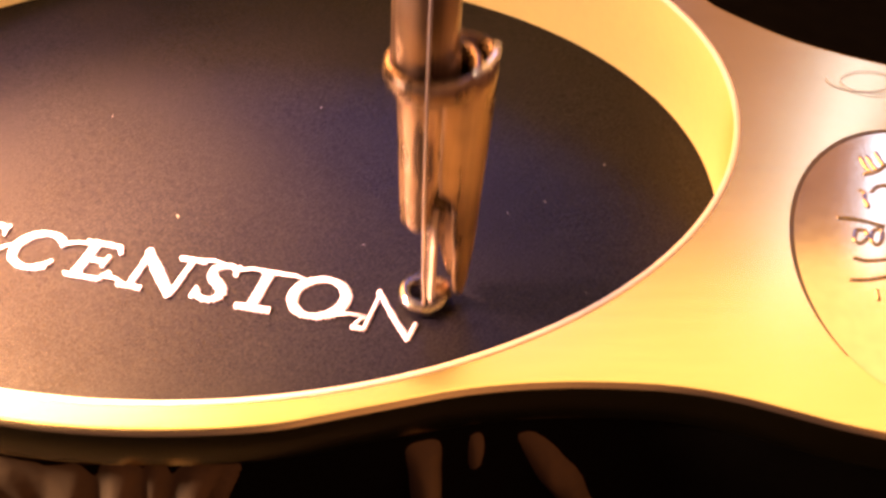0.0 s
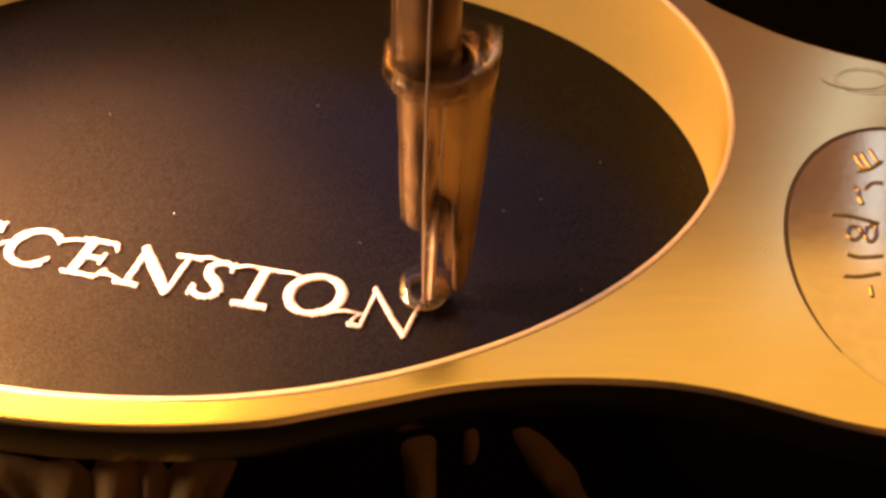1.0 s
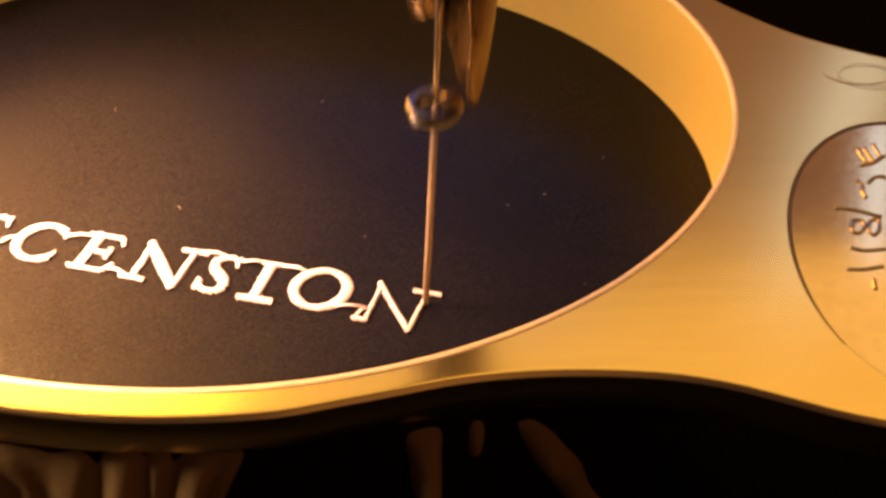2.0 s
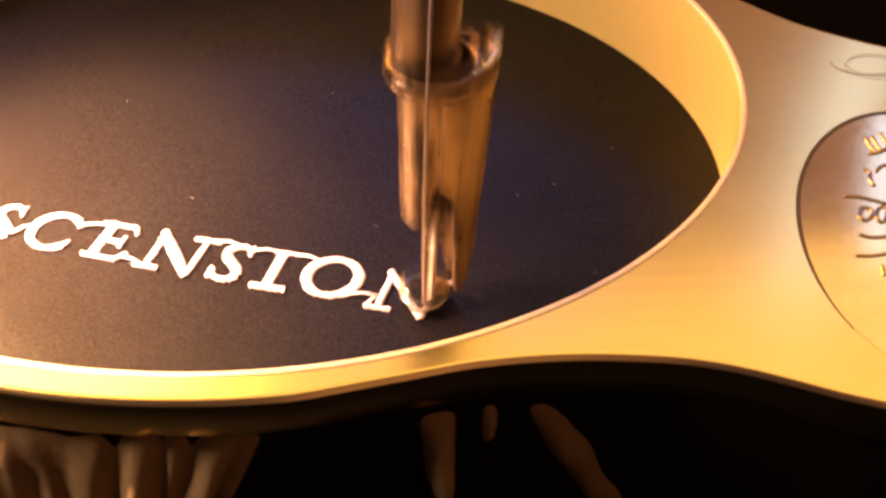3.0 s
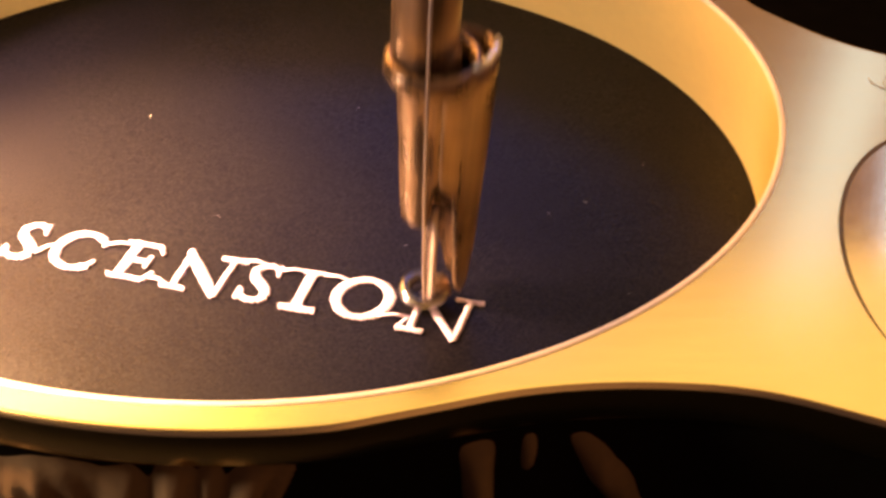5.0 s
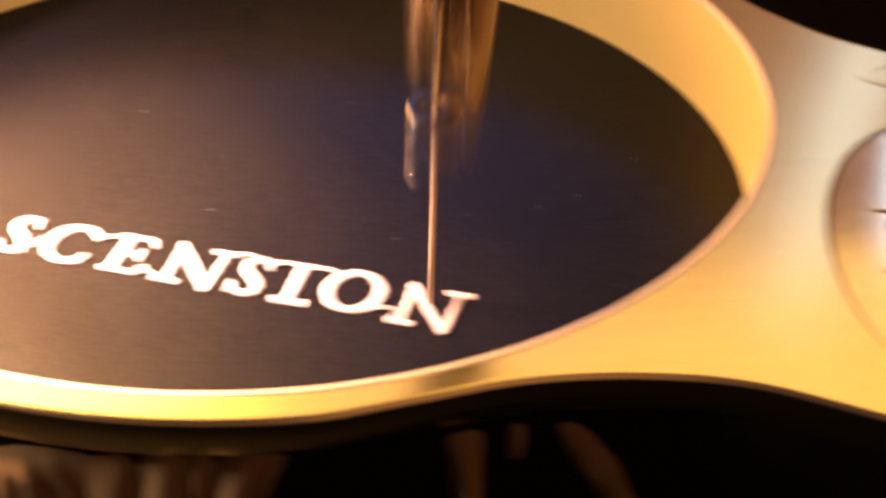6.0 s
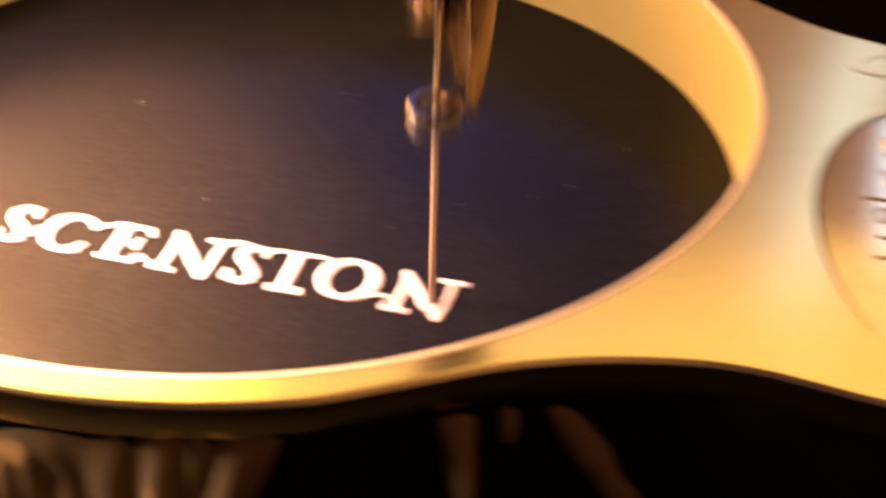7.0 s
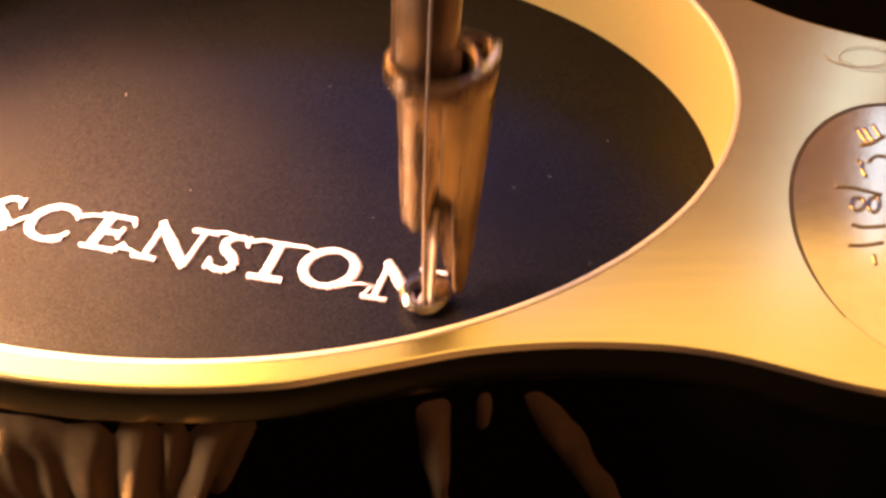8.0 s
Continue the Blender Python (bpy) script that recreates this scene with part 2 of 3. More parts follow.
def build_garment():
    g = tagged(new("garment"), "dark navy cloth clamped in the hoop, white lettering being stitched", "garment")
    rng = random.Random(3)
    rings = []
    for s in [k / 26 for k in range(1, 27)] + [1.03]:
        ring = []
        for k in range(96):
            x, y = oval(0, k * math.pi / 48)
            x, y = WX + (x - WX) * s, WY + (y - WY) * s
            z = 0.12 * noise.noise(Vector((x * 0.06, y * 0.06, 3.1))) + 0.25 * max(0, s - 0.9) / 0.1
            ring.append((x, y, z - 0.06))
        rings.append(ring)
    bm = skin(rings, True)
    bm.verts.ensure_lookup_table()
    bm.faces.new(bm.verts[0:96])
    part("cloth_panel", bm, CLOTH, g, "taut dark twill with fine weave and specks of lint")
    # gathered lining that hangs out under the near edge
    path = curve([(-92, -2, 0), (-84, -16, 0), (-70, -28, 0), (-50, -33.5, 0), (-28, -35.5, 0), (-8, -34.2, 0), (6, -31.5, 0), (18, -31.0, 0), (32, -34.5, 0), (48, -37, 0), (72, -34, 0)], 620)
    # folds: x at the hem and lower down, half width, how far each stands out, where it runs out, taper
    folds = [(-84, -86, 4.0, 4.0, 1.0, 0.3), (-74, -75, 3.0, 3.0, 1.0, 0.3), (-64, -66, 4.0, 4.0, 1.0, 0.3), (-54, -57, 3.0, 3.5, 1.0, 0.3), (-46, -43, 3.2, 3.0, 1.0, 0.3), (-40, -47, 4.0, 4.5, 0.25, 0.2),
             (-33.6, -35.0, 1.4, 2.0, 0.6, 0.2), (-29.0, -31.0, 1.3, 8.5, 1.0, -0.3), (-25.3, -29.5, 0.9, 5.5, 0.4, 0.6), (-20.5, -31.5, 1.6, 9.5, 1.0, 0.2), (-17.4, -29.0, 1.2, 6.0, 0.5, 0.5),
             (-2.4, -1.7, 2.3, 8.0, 1.0, 1.2), (2.4, 1.8, 1.05, 7.0, 0.30, 0.2), (5.6, 20.0, 2.0, 5.4, 1.0, -0.9), (11.5, 29.0, 2.2, 4.4, 0.32, 0.0), (40, 46, 3.0, 1.5, 1.0, 0.3), (58, 62, 3.0, 2.0, 1.0, 0.3)]
    rows = []
    for j in range(26):
        f = j / 25
        row = []
        for k, p in enumerate(path):
            q, r = path[max(k - 1, 0)], path[min(k + 1, 619)]
            way = (r - q).normalized()
            out = 0.0
            for x0, x1, half, far, end, taper in folds:
                wobble = 0.5 * noise.noise(Vector((x0 * 0.7, f * 3.1, 2.0)))
                d = (p.x - x0 - (x1 - x0) * f - wobble) / (half * (max(0.4, 1.1 - taper * f) + 0.2 * noise.noise(Vector((x0, f * 4, 7.0)))))
                fade = 1 / (1 + math.exp((f - end) * 22)) if end < 1 else 1
                out = max(out, far * math.exp(-abs(d) ** 2.6) * fade)
            small = noise.noise(Vector((p.x * 0.55, f * 3.2, 5.3)))
            full = 1 / (1 + math.exp((p.x + 18.5 + 12 * f) / 0.7))
            push = 1.6 + (5.0 * full - 2.4) * min(1, 2.2 * f) + ((0.85 - 0.38 * full) * out + (0.4 + 0.5 * full) * small) * min(1, 2.6 * f)
            row.append((p.x + way.y * push, p.y - way.x * push, TOP - SLAB - 0.2 - 27.0 * f ** 1.15 + 0.35 * small * f))
        rows.append(row)
    part("gathered_lining", skin(rows, False), SHIRT, g, "brown lining gathered in soft folds")
    # a skirt behind those folds, near-black to stand in for the shade between them
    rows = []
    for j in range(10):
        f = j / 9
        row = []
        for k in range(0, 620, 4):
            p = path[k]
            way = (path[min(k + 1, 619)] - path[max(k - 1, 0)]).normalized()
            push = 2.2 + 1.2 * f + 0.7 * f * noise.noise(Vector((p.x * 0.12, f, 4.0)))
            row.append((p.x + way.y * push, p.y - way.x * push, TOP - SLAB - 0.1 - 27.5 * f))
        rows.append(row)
    part("shade_skirt", skin(rows, False), SKIRT, g, "skirt behind the folds, shade put into its near-black colour")
    for k in range(12):
        x, y = oval(0, rng.uniform(0, 6.28))
        s = rng.uniform(0.1, 0.9)
        x, y = WX + (x - WX) * s, WY + (y - WY) * s
        if k < 4:
            x, y = ((-16.1, 26.0), (-9.2, 0.5), (7.9, 5.9), (12.5, 7.9))[k]
        a, l = rng.uniform(0, 3.1), rng.uniform(0.10, 0.45)
        part("lint_speck", cord([(x, y, 0.12), (x + l * math.cos(a), y + l * math.sin(a), 0.2)], rng.uniform(0.02, 0.038), 5), LINT, g)
    return g


garment = build_garment()

# lettering: satin stitches laid across each stroke
UX, UY = Vector((0.972, -0.236)), Vector((0.334, 0.943))
ORIGIN = Vector((-43.56, -4.26))


def sheet(u, v):
    p = ORIGIN + u * UX + v * UY
    return Vector((p.x, p.y, 0))


def stitches(bm, strokes, rng, u0):
    """One zigzag thread to and fro across each stroke; a stroke is a list of (u, v, width)."""
    for stroke in strokes:
        pts = [(sheet(u0 + u, v), 0.73 * w) for u, v, w in stroke]
        length = [0.0]
        for (a, _), (b, _) in zip(pts, pts[1:]):
            length.append(length[-1] + (b - a).length)
        count = max(4, int(length[-1] / 0.21))
        last = None
        for k in range(count + 1):
            s = length[-1] * k / count
            i = max(j for j in range(len(pts) - 1) if length[j] <= s + 1e-6)
            t = (s - length[i]) / max(length[i + 1] - length[i], 1e-6)
            c = pts[i][0].lerp(pts[i + 1][0], t)
            w = pts[i][1] + (pts[i + 1][1] - pts[i][1]) * t
            way = (pts[i + 1][0] - pts[i][0]).normalized()
            side = Vector((-way.y, way.x, 0)) * (1 if k % 2 else -1)
            a = c - side * (w / 2 + rng.uniform(-0.05, 0.09)) - way * 0.05
            b = c + side * (w / 2 + rng.uniform(-0.05, 0.09)) + way * 0.05
            for f, r, z in ((0, 0.10, 0.03), (0.15, 0.16, 0.16), (0.5, 0.17, 0.24), (0.85, 0.16, 0.16), (1, 0.10, 0.03)):
                p = a.lerp(b, f) + Vector((0, 0, z))
                ring = [bm.verts.new((p + r * (math.cos(h) * way + Vector((0, 0, math.sin(h))))) * MM) for h in (q * math.pi / 3 for q in range(6))]
                if last:
                    for q in range(6):
                        bm.faces.new((last[q], last[(q + 1) % 6], ring[(q + 1) % 6], ring[q]))
                last = ring


def bow(cx, cy, rx, ry, a0, a1, w0, w1, n=14):
    """An arc whose width swells where it runs upright."""
    out = []
    for k in range(n):
        a = radians(a0 + (a1 - a0) * k / (n - 1))
        out.append((cx + rx * math.cos(a), cy + ry * math.sin(a), w0 + (w1 - w0) * abs(math.cos(a))))
    return out


def glyph(kind):
    if kind == "S":
        return [[(0.35, 1.5, 0.7), (0.55, 0.75, 0.8), (1.5, 0.25, 0.85), (2.6, 0.35, 1.1), (3.35, 1.2, 1.5), (2.95, 2.2, 1.6), (2.0, 3.0, 1.7), (1.05, 3.8, 1.6),
                 (0.75, 4.7, 1.4), (1.3, 5.55, 1.0), (2.3, 5.9, 0.8), (3.1, 5.6, 0.75), (3.45, 4.75, 0.6)], [(0.1, 1.75, 0.4), (0.15, 0.2, 0.5)], [(3.35, 5.9, 0.5), (3.6, 4.5, 0.45)]]
    if kind == "C":
        return [bow(3.5, 3.0, 2.85, 2.85, 52, 312, 0.75, 1.6, 26), [(5.3, 5.5, 0.6), (5.85, 4.3, 0.7)], [(5.35, 0.9, 0.7), (5.9, 1.7, 0.5)]]
    if kind == "E":
        return [[(1.3, 0.1, 1.6), (1.3, 5.9, 1.6)], [(0.1, 0.3, 0.55), (4.3, 0.3, 0.75), (5.0, 1.5, 0.7)], [(0.1, 5.75, 0.55), (4.2, 5.75, 0.75), (4.75, 4.75, 0.6)],
                [(2.0, 3.1, 0.7), (3.7, 3.1, 0.75)], [(3.7, 3.9, 0.6), (3.7, 2.3, 0.6)]]
    if kind == "N":
        return [[(1.4, 0.2, 1.05), (1.25, 5.6, 1.05)], [(0.9, 6.0, 1.3), (3.6, 3.0, 1.9), (6.5, -0.2, 1.3)], [(6.55, 0.3, 0.95), (6.55, 5.7, 0.95)],
                [(0.0, 0.2, 0.75), (2.8, 0.2, 0.75)], [(5.0, 5.75, 0.65), (7.95, 5.85, 0.75)]]
    if kind == "I":
        return [[(1.4, 0.1, 1.65), (1.2, 6.0, 1.65)], [(-0.35, 0.25, 1.1), (3.45, 0.4, 1.1)], [(0.1, 5.95, 0.6), (2.3, 6.05, 0.6)]]
    return [bow(3.55, 3.55, 2.95, 2.9, 0, 360, 0.85, 1.75, 36)]


def build_lettering():
    rng = random.Random(11)
    for kind, u in (("S", -13.5), ("C", -8.2), ("E", 0.0), ("N", 6.7), ("S", 15.4), ("I", 21.3), ("O", 25.8)):
        bm = bmesh.new()
        stitches(bm, glyph(kind), rng, u)
        part("embroidered_letter", bm, THREAD, garment, "white satin-stitched serif letter")
    # the last letter is still under the needle: its strokes lie singly
    left, diagonal, right, foot_serif, head_serif = glyph("N")
    strokes = []
    thin = [[(1.4, 0.2, 0.6), (1.25, 5.6, 0.6)], [(u, v, 0.85) for u, v, w in diagonal], [(6.45, 0.3, 0.6), (6.48, 2.2, 0.6)], [(0.0, 0.2, 0.6), (1.5, 0.2, 0.6)]]
    thick = [left, [(u, v, 1.15) for u, v, w in diagonal], right, foot_serif]
    fill = [[(0.9, 6.0, 1.4), (2.2, 4.55, 1.8)], [(2.2, 4.55, 1.8), (3.6, 3.0, 2.0)], [(3.6, 3.0, 2.0), (5.0, 1.4, 1.9)], [(5.0, 1.4, 1.9), (6.4, -0.2, 1.4)]]
    for s in [[(6.48, 2.2, 0.6), (6.55, 5.7, 0.6)], head_serif] + thick + fill + thin:
        bm = bmesh.new()
        stitches(bm, [s], rng, 34.45)
        strokes.append(part("embroidered_stroke", bm, THREAD, garment, "stroke of the letter under the needle"))
    # threads that jump from letter to letter
    for a, b in (((-9.6, 1.4), (-7.4, 3.6)), ((-2.7, 4.6), (1.2, 5.4)), ((4.6, 0.9), (7.6, 0.3)), ((14.0, 5.9), (17.3, 5.9)), ((18.7, 5.4), (22.0, 6.0)),
                 ((23.8, 6.0), (27.4, 5.6)), ((31.6, 1.3), (35.4, 2.0)), ((34.6, 0.6), (35.4, 2.0))):
        p, q = sheet(*a), sheet(*b)
        mid = p.lerp(q, 0.5)
        part("jump_thread", cord([p + Vector((0, 0, 0.15)), mid + Vector((0.05, 0.1, 0.4)), q + Vector((0, 0, 0.12))], 0.17), THREAD, garment)
    return strokes


strokes = build_lettering()

# ---- presser foot and needle ----
NX, NY = -2.2, -8.05          # needle axis on the cloth
LEAN = 0.045                  # the head leans a little to the right


def build_foot():
    foot = tagged(new("presser_foot"), "streaked steel presser foot with open channel and round toe", "presser foot")
    part("toe_ring", turned([(1.45, 0.3), (1.6, 0.05), (2.0, -0.1), (2.5, 0.0), (2.8, 0.35), (2.85, 0.9), (2.6, 1.3), (2.1, 1.45), (1.65, 1.3), (1.45, 0.9), (1.45, 0.3)], 0, 0, 48, False), TOE, foot, "dark polished round toe")
    # one tapered sleeve: a full tube above, a slot in front, a short prong, then a single leg down to the toe
    spans = ((32.9, 4.80, -95, 265), (31.5, 4.86, -95, 265), (28, 4.74, -95, 265), (24, 4.57, -95, 265), (20.5, 4.42, -95, 265), (19.0, 4.36, -93, 263), (18.2, 4.33, -80, 258), (17.0, 4.28, -72, 256),
             (15.0, 4.2, -70, 254), (13.6, 4.13, -68, 250), (12.9, 4.1, -67, 240), (12.4, 4.08, -66, 196), (11.9, 4.06, -65, 150), (10.5, 3.98, -63, 118), (8.0, 3.8, -60, 98), (5.6, 3.55, -56, 84),
             (3.8, 3.36, -50, 74), (2.6, 3.2, -42, 66), (2.0, 3.05, -32, 58))
    rings, n = [], 56
    for z, r, a0, a1 in spans:
        cx = 1.2 + 0.2 * max(0.0, 1 - z / 14)
        ring = []
        for rr, order in ((r, range(n)), (r - 0.75, range(n - 1, -1, -1))):
            for k in order:
                a = radians(a0 + (a1 - a0) * k / (n - 1))
                ring.append((cx + rr * math.cos(a), 0.35 + 0.88 * rr * math.sin(a), z + (0.8 * math.cos(a) if z > 32 else 0)))
        rings.append(ring)
    part("sleeve", skin(rings, True, True), FOOT, foot, "tapered steel sleeve with front slot and leg")
    part("toe_bridge", skin([[(2.0 + 1.15 * math.cos(h) - 0.2 * q, 0.9 * math.sin(h) + 0.1, 0.6 + 0.75 * q) for h in (k * math.pi / 8 for k in range(16))] for q in (0, 0.6, 1.2, 1.8, 2.4)], True, True),
         FOOT, foot, "short bridge between leg and toe")
    part("collar", turned([(3.7, 31.4), (4.1, 30.9), (4.6, 31.1), (4.85, 31.8), (4.8, 32.6), (4.4, 33.2), (4.0, 33.3), (3.7, 32.8), (3.7, 31.4)], -0.1, -0.4, 48, False), FOOT, foot, "rounded collar of the foot")
    # near-white unlike the rest of the foot: a highlight put into the colour
    part("lip", cord([(3.6, -2.8, 33.3), (4.9, -1.7, 33.6), (5.7, 0.0, 33.7), (5.8, 1.6, 33.6)], 0.42), LIP_GLINT, foot, "upper lip, near-white colour standing in for a glint")
    return foot


def build_needle():
    bar = tagged(new("needle_bar"), "steel needle bar with clamp and long needle over the cloth", "needle")
    part("needle", turned([(0.05, 0.0), (0.2, 1.2), (0.3, 3.0), (0.33, 6.0), (0.33, 26.0), (0.75, 27.2), (0.8, 27.8), (0.8, 41.0)], 0, 0, 20), NEEDLE, bar, "polished steel needle")
    part("clamp", turned([(1.2, 38.0), (2.0, 38.2), (2.3, 38.8), (2.3, 42.0), (2.0, 42.6)], 0.0, 0.0, 36), FOOT, bar, "needle clamp")
    part("bar", turned([(2.8, 40.4), (3.1, 40.6), (3.2, 41.2), (3.2, 54.0), (2.9, 54.4)], -1.2, 0.2, 40), FOOT, bar, "round needle bar")
    part("clamp_screw", turned([(0.9, 37.0), (0.95, 37.2), (0.95, 39.2), (0.9, 39.4)], -2.4, -0.4, 20), FOOT, bar, "small clamp screw")
    part("needle_thread", cord([(-1.0, -5.6, 62.0), (-0.9, -5.5, 40.0), (-0.7, -5.0, 26.0), (-0.3, -3.0, 13.0), (0.0, -0.6, 4.2)], 0.17), STRAND, bar, "beige thread run down to the needle's eye")
    return bar


foot = build_foot()
needle = build_needle()
thread = tagged(new("top_thread"), "white top thread stretched from needle to cloth", "thread")
part("strand", cord([(0, 0, 28.2), (0, 0, 14.0), (0, 0, -0.2)], 0.36), STRAND, thread, "twisted white strand")

# ---- loose thread on the plate ----
curl = tagged(new("loose_thread"), "fine pale loop of thread lying on the steel plate", "thread")
part("strand", cord([(47.4 + 3.4 * math.cos(a) + 0.25 * a, 9.6 + 2.0 * math.sin(a) - 0.1 * a, TOP + 0.12 + 0.02 * a) for a in (i * 0.25 - 3.4 for i in range(38))], 0.045, 6), LINT, curl)

# ---- what lies below and round about ----
bm = bmesh.new()
bmesh.ops.create_grid(bm, x_segments=2, y_segments=2, size=1.2)
bed = tagged(part("floor", bm, BLACK), "black machine table below the hoop", "table", kind="structure")
bed.location = (0, 0, -15.5 * MM)


def motions():
    """The hoop jumps between stitches; the head goes up and down."""
    hoop_rows = [(0.0, 0.0, 0.0), (0.03, 0.0, 0.0), (0.1, -0.32, 0.09), (0.2, -0.23, 0.23), (0.3, -0.77, 0.25), (0.4, -0.99, 0.4), (0.5, -1.04, 0.75), (0.6, -1.24, 0.5), (0.7, -1.38, 0.45), (0.8, -1.49, 0.5),
                 (0.9, -1.28, 0.35), (1.0, -0.47, 0.45), (1.1, 0.23, 0.5), (1.2, -1.29, 0.5), (1.3, -1.07, 0.6), (1.4, 0.15, 0.7), (1.5, 0.16, 0.94), (1.6, -0.82, 0.9), (1.7, 0.23, 1.01),
                 (1.9, -0.4, 1.2), (2.1, 0.5, 1.6), (2.3, -0.2, 2.0), (2.5, 0.6, 2.3), (2.7, 0.1, 2.7), (2.8, 0.23, 2.95), (2.9, 0.6, 3.35), (3.0, 1.3, 3.18), (3.1, 4.7, -0.3), (3.2, 5.0, -0.63),
                 (3.3, 5.14, -0.78), (3.4, 4.39, -0.8), (3.5, 4.38, -0.57), (3.6, 5.2, -0.1), (3.7, 4.62, -0.2), (3.8, 4.03, -0.5), (3.9, 3.99, -0.17), (4.0, 5.2, 0.47), (4.1, 3.74, 0.05),
                 (4.2, 3.56, 0.1), (4.3, 5.24, 0.8), (4.4, 5.1, -0.6), (4.5, 5.06, -0.62), (4.6, 5.6, 0.1), (4.7, 4.73, -0.93), (4.9, 5.4, -0.2), (5.1, 4.4, 0.0), (5.3, 5.4, 0.4), (5.5, 4.5, 0.6),
                 (5.7, 5.3, 0.9), (5.8, 5.21, 1.01), (5.9, 5.21, 1.01), (5.97, 5.1, 0.9), (6.0, 3.84, 1.05), (6.03, 2.5, 1.25), (6.1, 3.4, 1.4), (6.2, 5.13, 1.29), (6.3, 4.28, 1.42), (6.4, 2.81, 1.63), (6.47, 3.0, 2.1), (6.5, 4.3, 1.65), (6.53, 5.6, 1.2),
                 (6.6, 4.74, 1.7), (6.7, 2.44, 2.24), (6.8, 2.26, 2.7), (6.9, 4.38, 2.08), (6.97, 4.5, 2.5), (7.0, 3.13, 2.9), (7.03, 1.8, 3.3), (7.1, 1.84, 3.0), (7.2, 3.35, 2.8), (7.3, 1.9, 3.35), (7.4, 1.5, 3.45), (7.47, 1.9, 3.75), (7.5, 3.15, 3.35), (7.53, 4.4, 2.95),
                 (7.6, 3.36, 3.6), (7.7, 0.7, 3.94), (7.8, 3.08, 4.3), (7.9, 3.01, 4.34), (7.97, 0.86, 4.63), (8.0, 0.86, 4.63)]
    # the last strokes come up through the cloth as they are sewn
    for stroke, t in zip(strokes, (0.95, 1.35, 2.2, 2.8, 2.5, 2.7, 5.2, 6.1, 6.8, 7.4)):
        under, laid = pose(0, 0, -0.0012), pose(0, 0, 0.00006 if t > 2 else 0)
        walk(stroke, [(0.0, under), (t - 0.1, under), (t, laid), (8.0, laid)])
    # at these moments the hoop rests while the needle is in the cloth
    for t in (0.5, 1.0, 1.5, 3.0, 3.5, 4.0, 4.5):
        k = next(i for i, r in enumerate(hoop_rows) if r[0] == t)
        _, x, y = hoop_rows[k]
        hoop_rows[k:k + 1] = [(t - 1 / 30, x, y), (t, x, y), (t + 1 / 30, x, y)]
    for thing in (hoop, garment, curl):
        walk(thing, [(t, pose(x * MM, y * MM, 0)) for t, x, y in hoop_rows])
    # how far the head is raised, 0 on the cloth to 1 at the top
    lift = dict((round(t, 2), h) for t, h in (
        (0.0, 0), (0.03, 0), (0.1, 1), (0.2, 0), (0.3, 1), (0.4, 1), (0.5, 0), (0.6, 1), (0.7, 0), (0.8, 0), (0.9, 1), (1.0, 0), (1.1, 0.5), (1.2, 1), (1.3, 0), (1.4, 0.3), (1.47, 0.1), (1.5, 0.55), (1.53, 1.0), (1.6, 0), (1.7, 0.2),
        (1.8, 1), (1.9, 0), (2.0, 1), (2.1, 0), (2.2, 1), (2.3, 0), (2.4, 1), (2.5, 0), (2.6, 1), (2.7, 0), (2.8, 1), (2.9, 1), (3.0, 0), (3.1, 0), (3.2, 1), (3.3, 0.6), (3.4, 0), (3.5, 0),
        (3.6, 1), (3.7, 1), (3.8, 0), (3.9, 0.9), (4.0, 0), (4.1, 1), (4.2, 0), (4.3, 1), (4.4, 0), (4.5, 0), (4.6, 0.5), (4.7, 0.8), (4.8, 0), (4.9, 1), (5.0, 0), (5.1, 1), (5.2, 0), (5.3, 1),
        (5.4, 0), (5.5, 1), (5.6, 0), (5.7, 1), (5.8, 0), (5.9, 0), (5.97, 0.1), (6.0, 0.93), (6.03, 1), (6.1, 1), (6.2, 0), (6.3, 0.8), (6.4, 0), (6.47, 0.1), (6.5, 0.93), (6.53, 1.0), (6.6, 0), (6.7, 1), (6.8, 0), (6.9, 0), (6.97, 0.45), (7.0, 1), (7.1, 0),
        (7.2, 1), (7.3, 1), (7.4, 0), (7.47, 0.3), (7.5, 0.86), (7.53, 1), (7.6, 0), (7.7, 0), (7.8, 0.8), (7.9, 0.6), (7.97, 0), (8.0, 0)))
    # the foot leaves the cloth again within a thirtieth of a second
    for t, before, after in ((0.0, 0, 0.14), (0.5, 0.08, 0.25), (1.0, 0.1, 0.3), (3.0, 0.08, 0.25), (3.5, 0.25, 0.3), (4.0, 0.08, 0.25), (4.5, 0.08, 0.25), (8.0, 0.1, 0)):
        if t > 0:
            lift[round(t - 1 / 30, 2)] = before
        if t < 8:
            lift[round(t + 1 / 30, 2)] = after
    lift = dict(sorted(lift.items()))
    tilt = math.degrees(math.atan(LEAN))
    slant = {2.9: -0.5, 6.0: 0.6, 6.1: -0.6, 6.47: -0.7, 6.5: -0.7, 6.53: -0.7, 6.7: 0.5, 6.97: 0.7, 7.0: 0.7, 7.3: 0.6, 7.5: -0.4}
    rows_foot, rows_needle, rows_thread = [], [], []
    for t, h in lift.items():
        z = 0.2 + 27.0 * h
        rows_foot.append((t, pose((NX + LEAN * z) * MM, NY * MM, z * MM, 0, tilt, 0)))
        z = -8.0 + 35.0 * h
        rows_needle.append((t, pose((NX + LEAN * z + 0.2) * MM, NY * MM, z * MM, 0, tilt, 0)))
        z = 0.3 - 14.0 * (1 - h)
        swing = slant.get(t, 0.0)
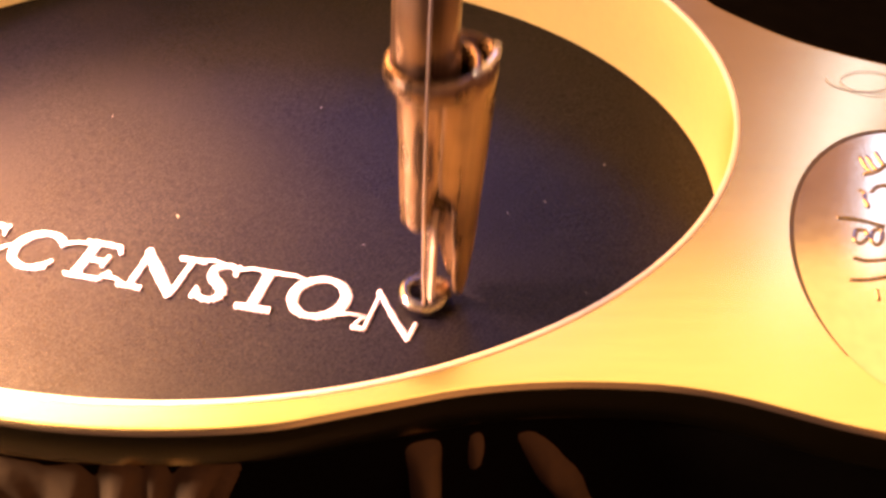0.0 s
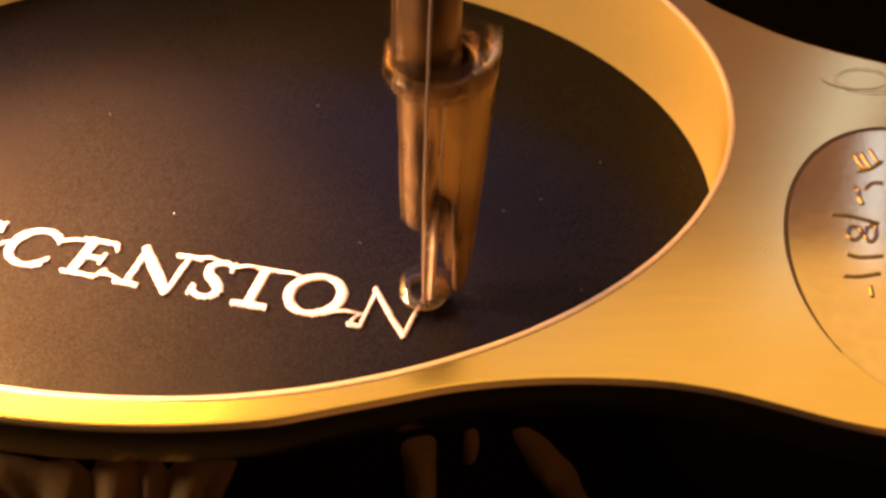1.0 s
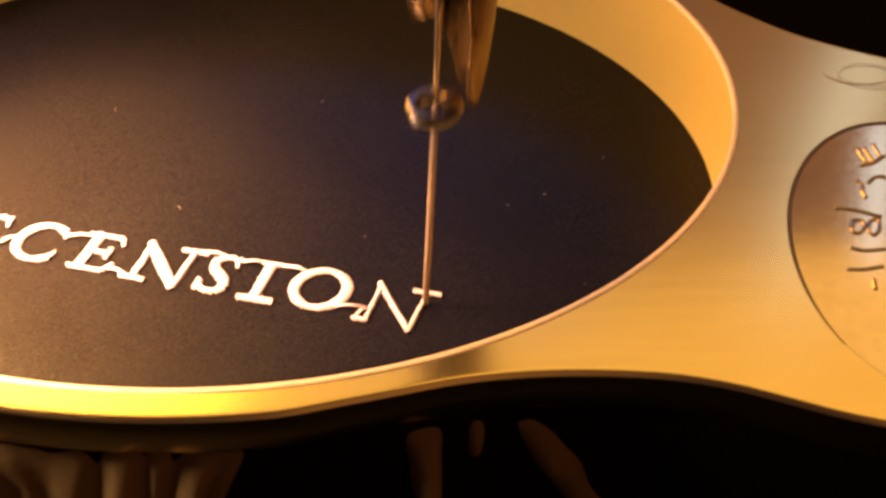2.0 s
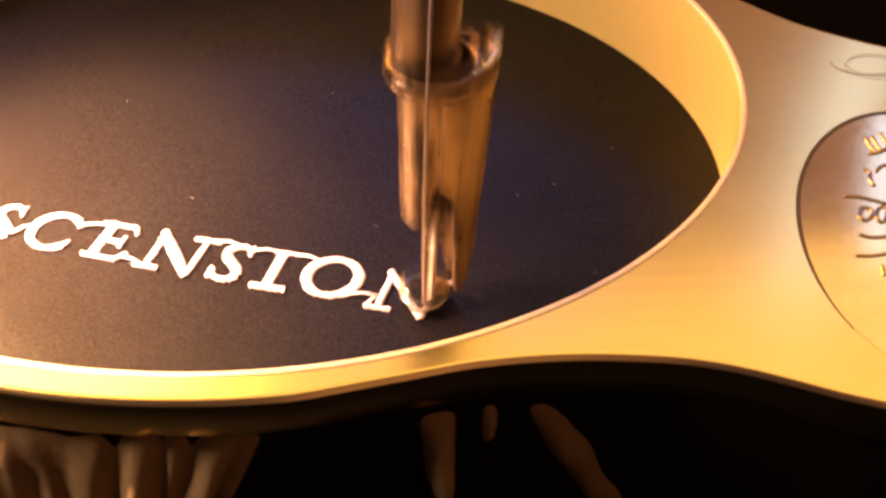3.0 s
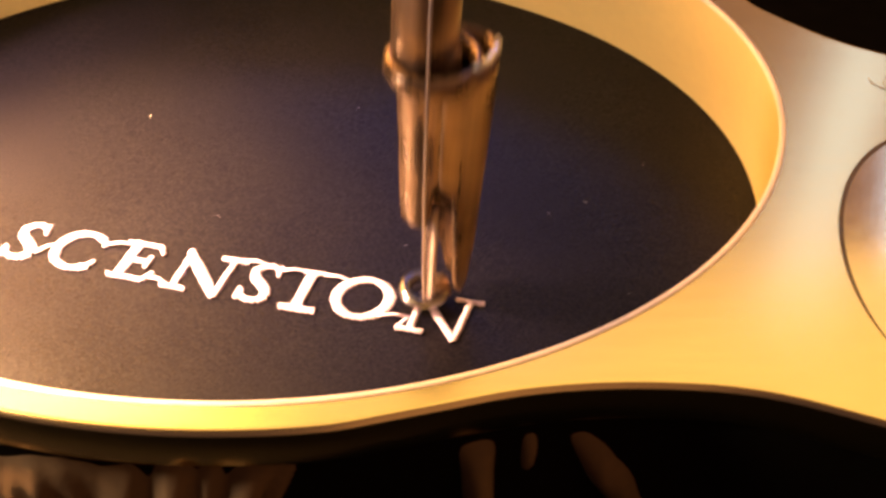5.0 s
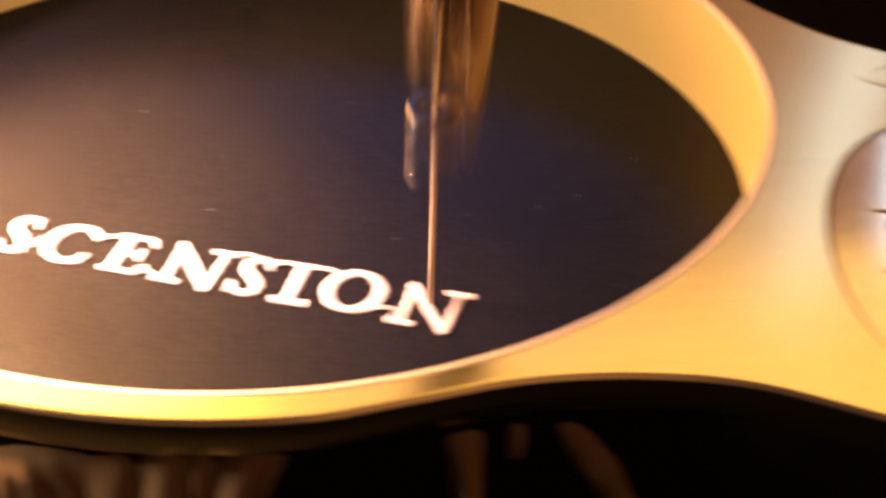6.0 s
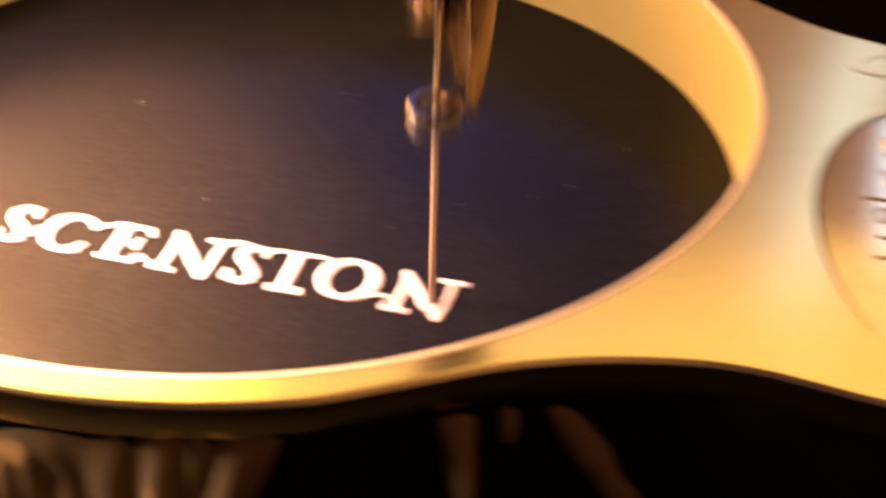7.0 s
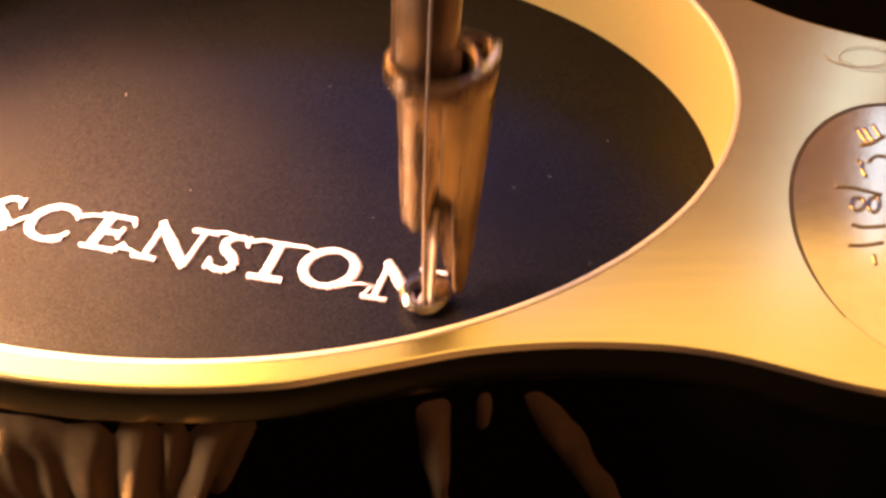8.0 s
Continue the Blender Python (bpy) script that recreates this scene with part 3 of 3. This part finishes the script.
        rows_thread.append((t, pose((NX + 0.25 + swing) * MM, (NY - 0.6) * MM, z * MM, 0, tilt - 2.0 * swing, 0)))
    walk(foot, rows_foot)
    walk(needle, rows_needle)
    walk(thread, rows_thread)


motions()
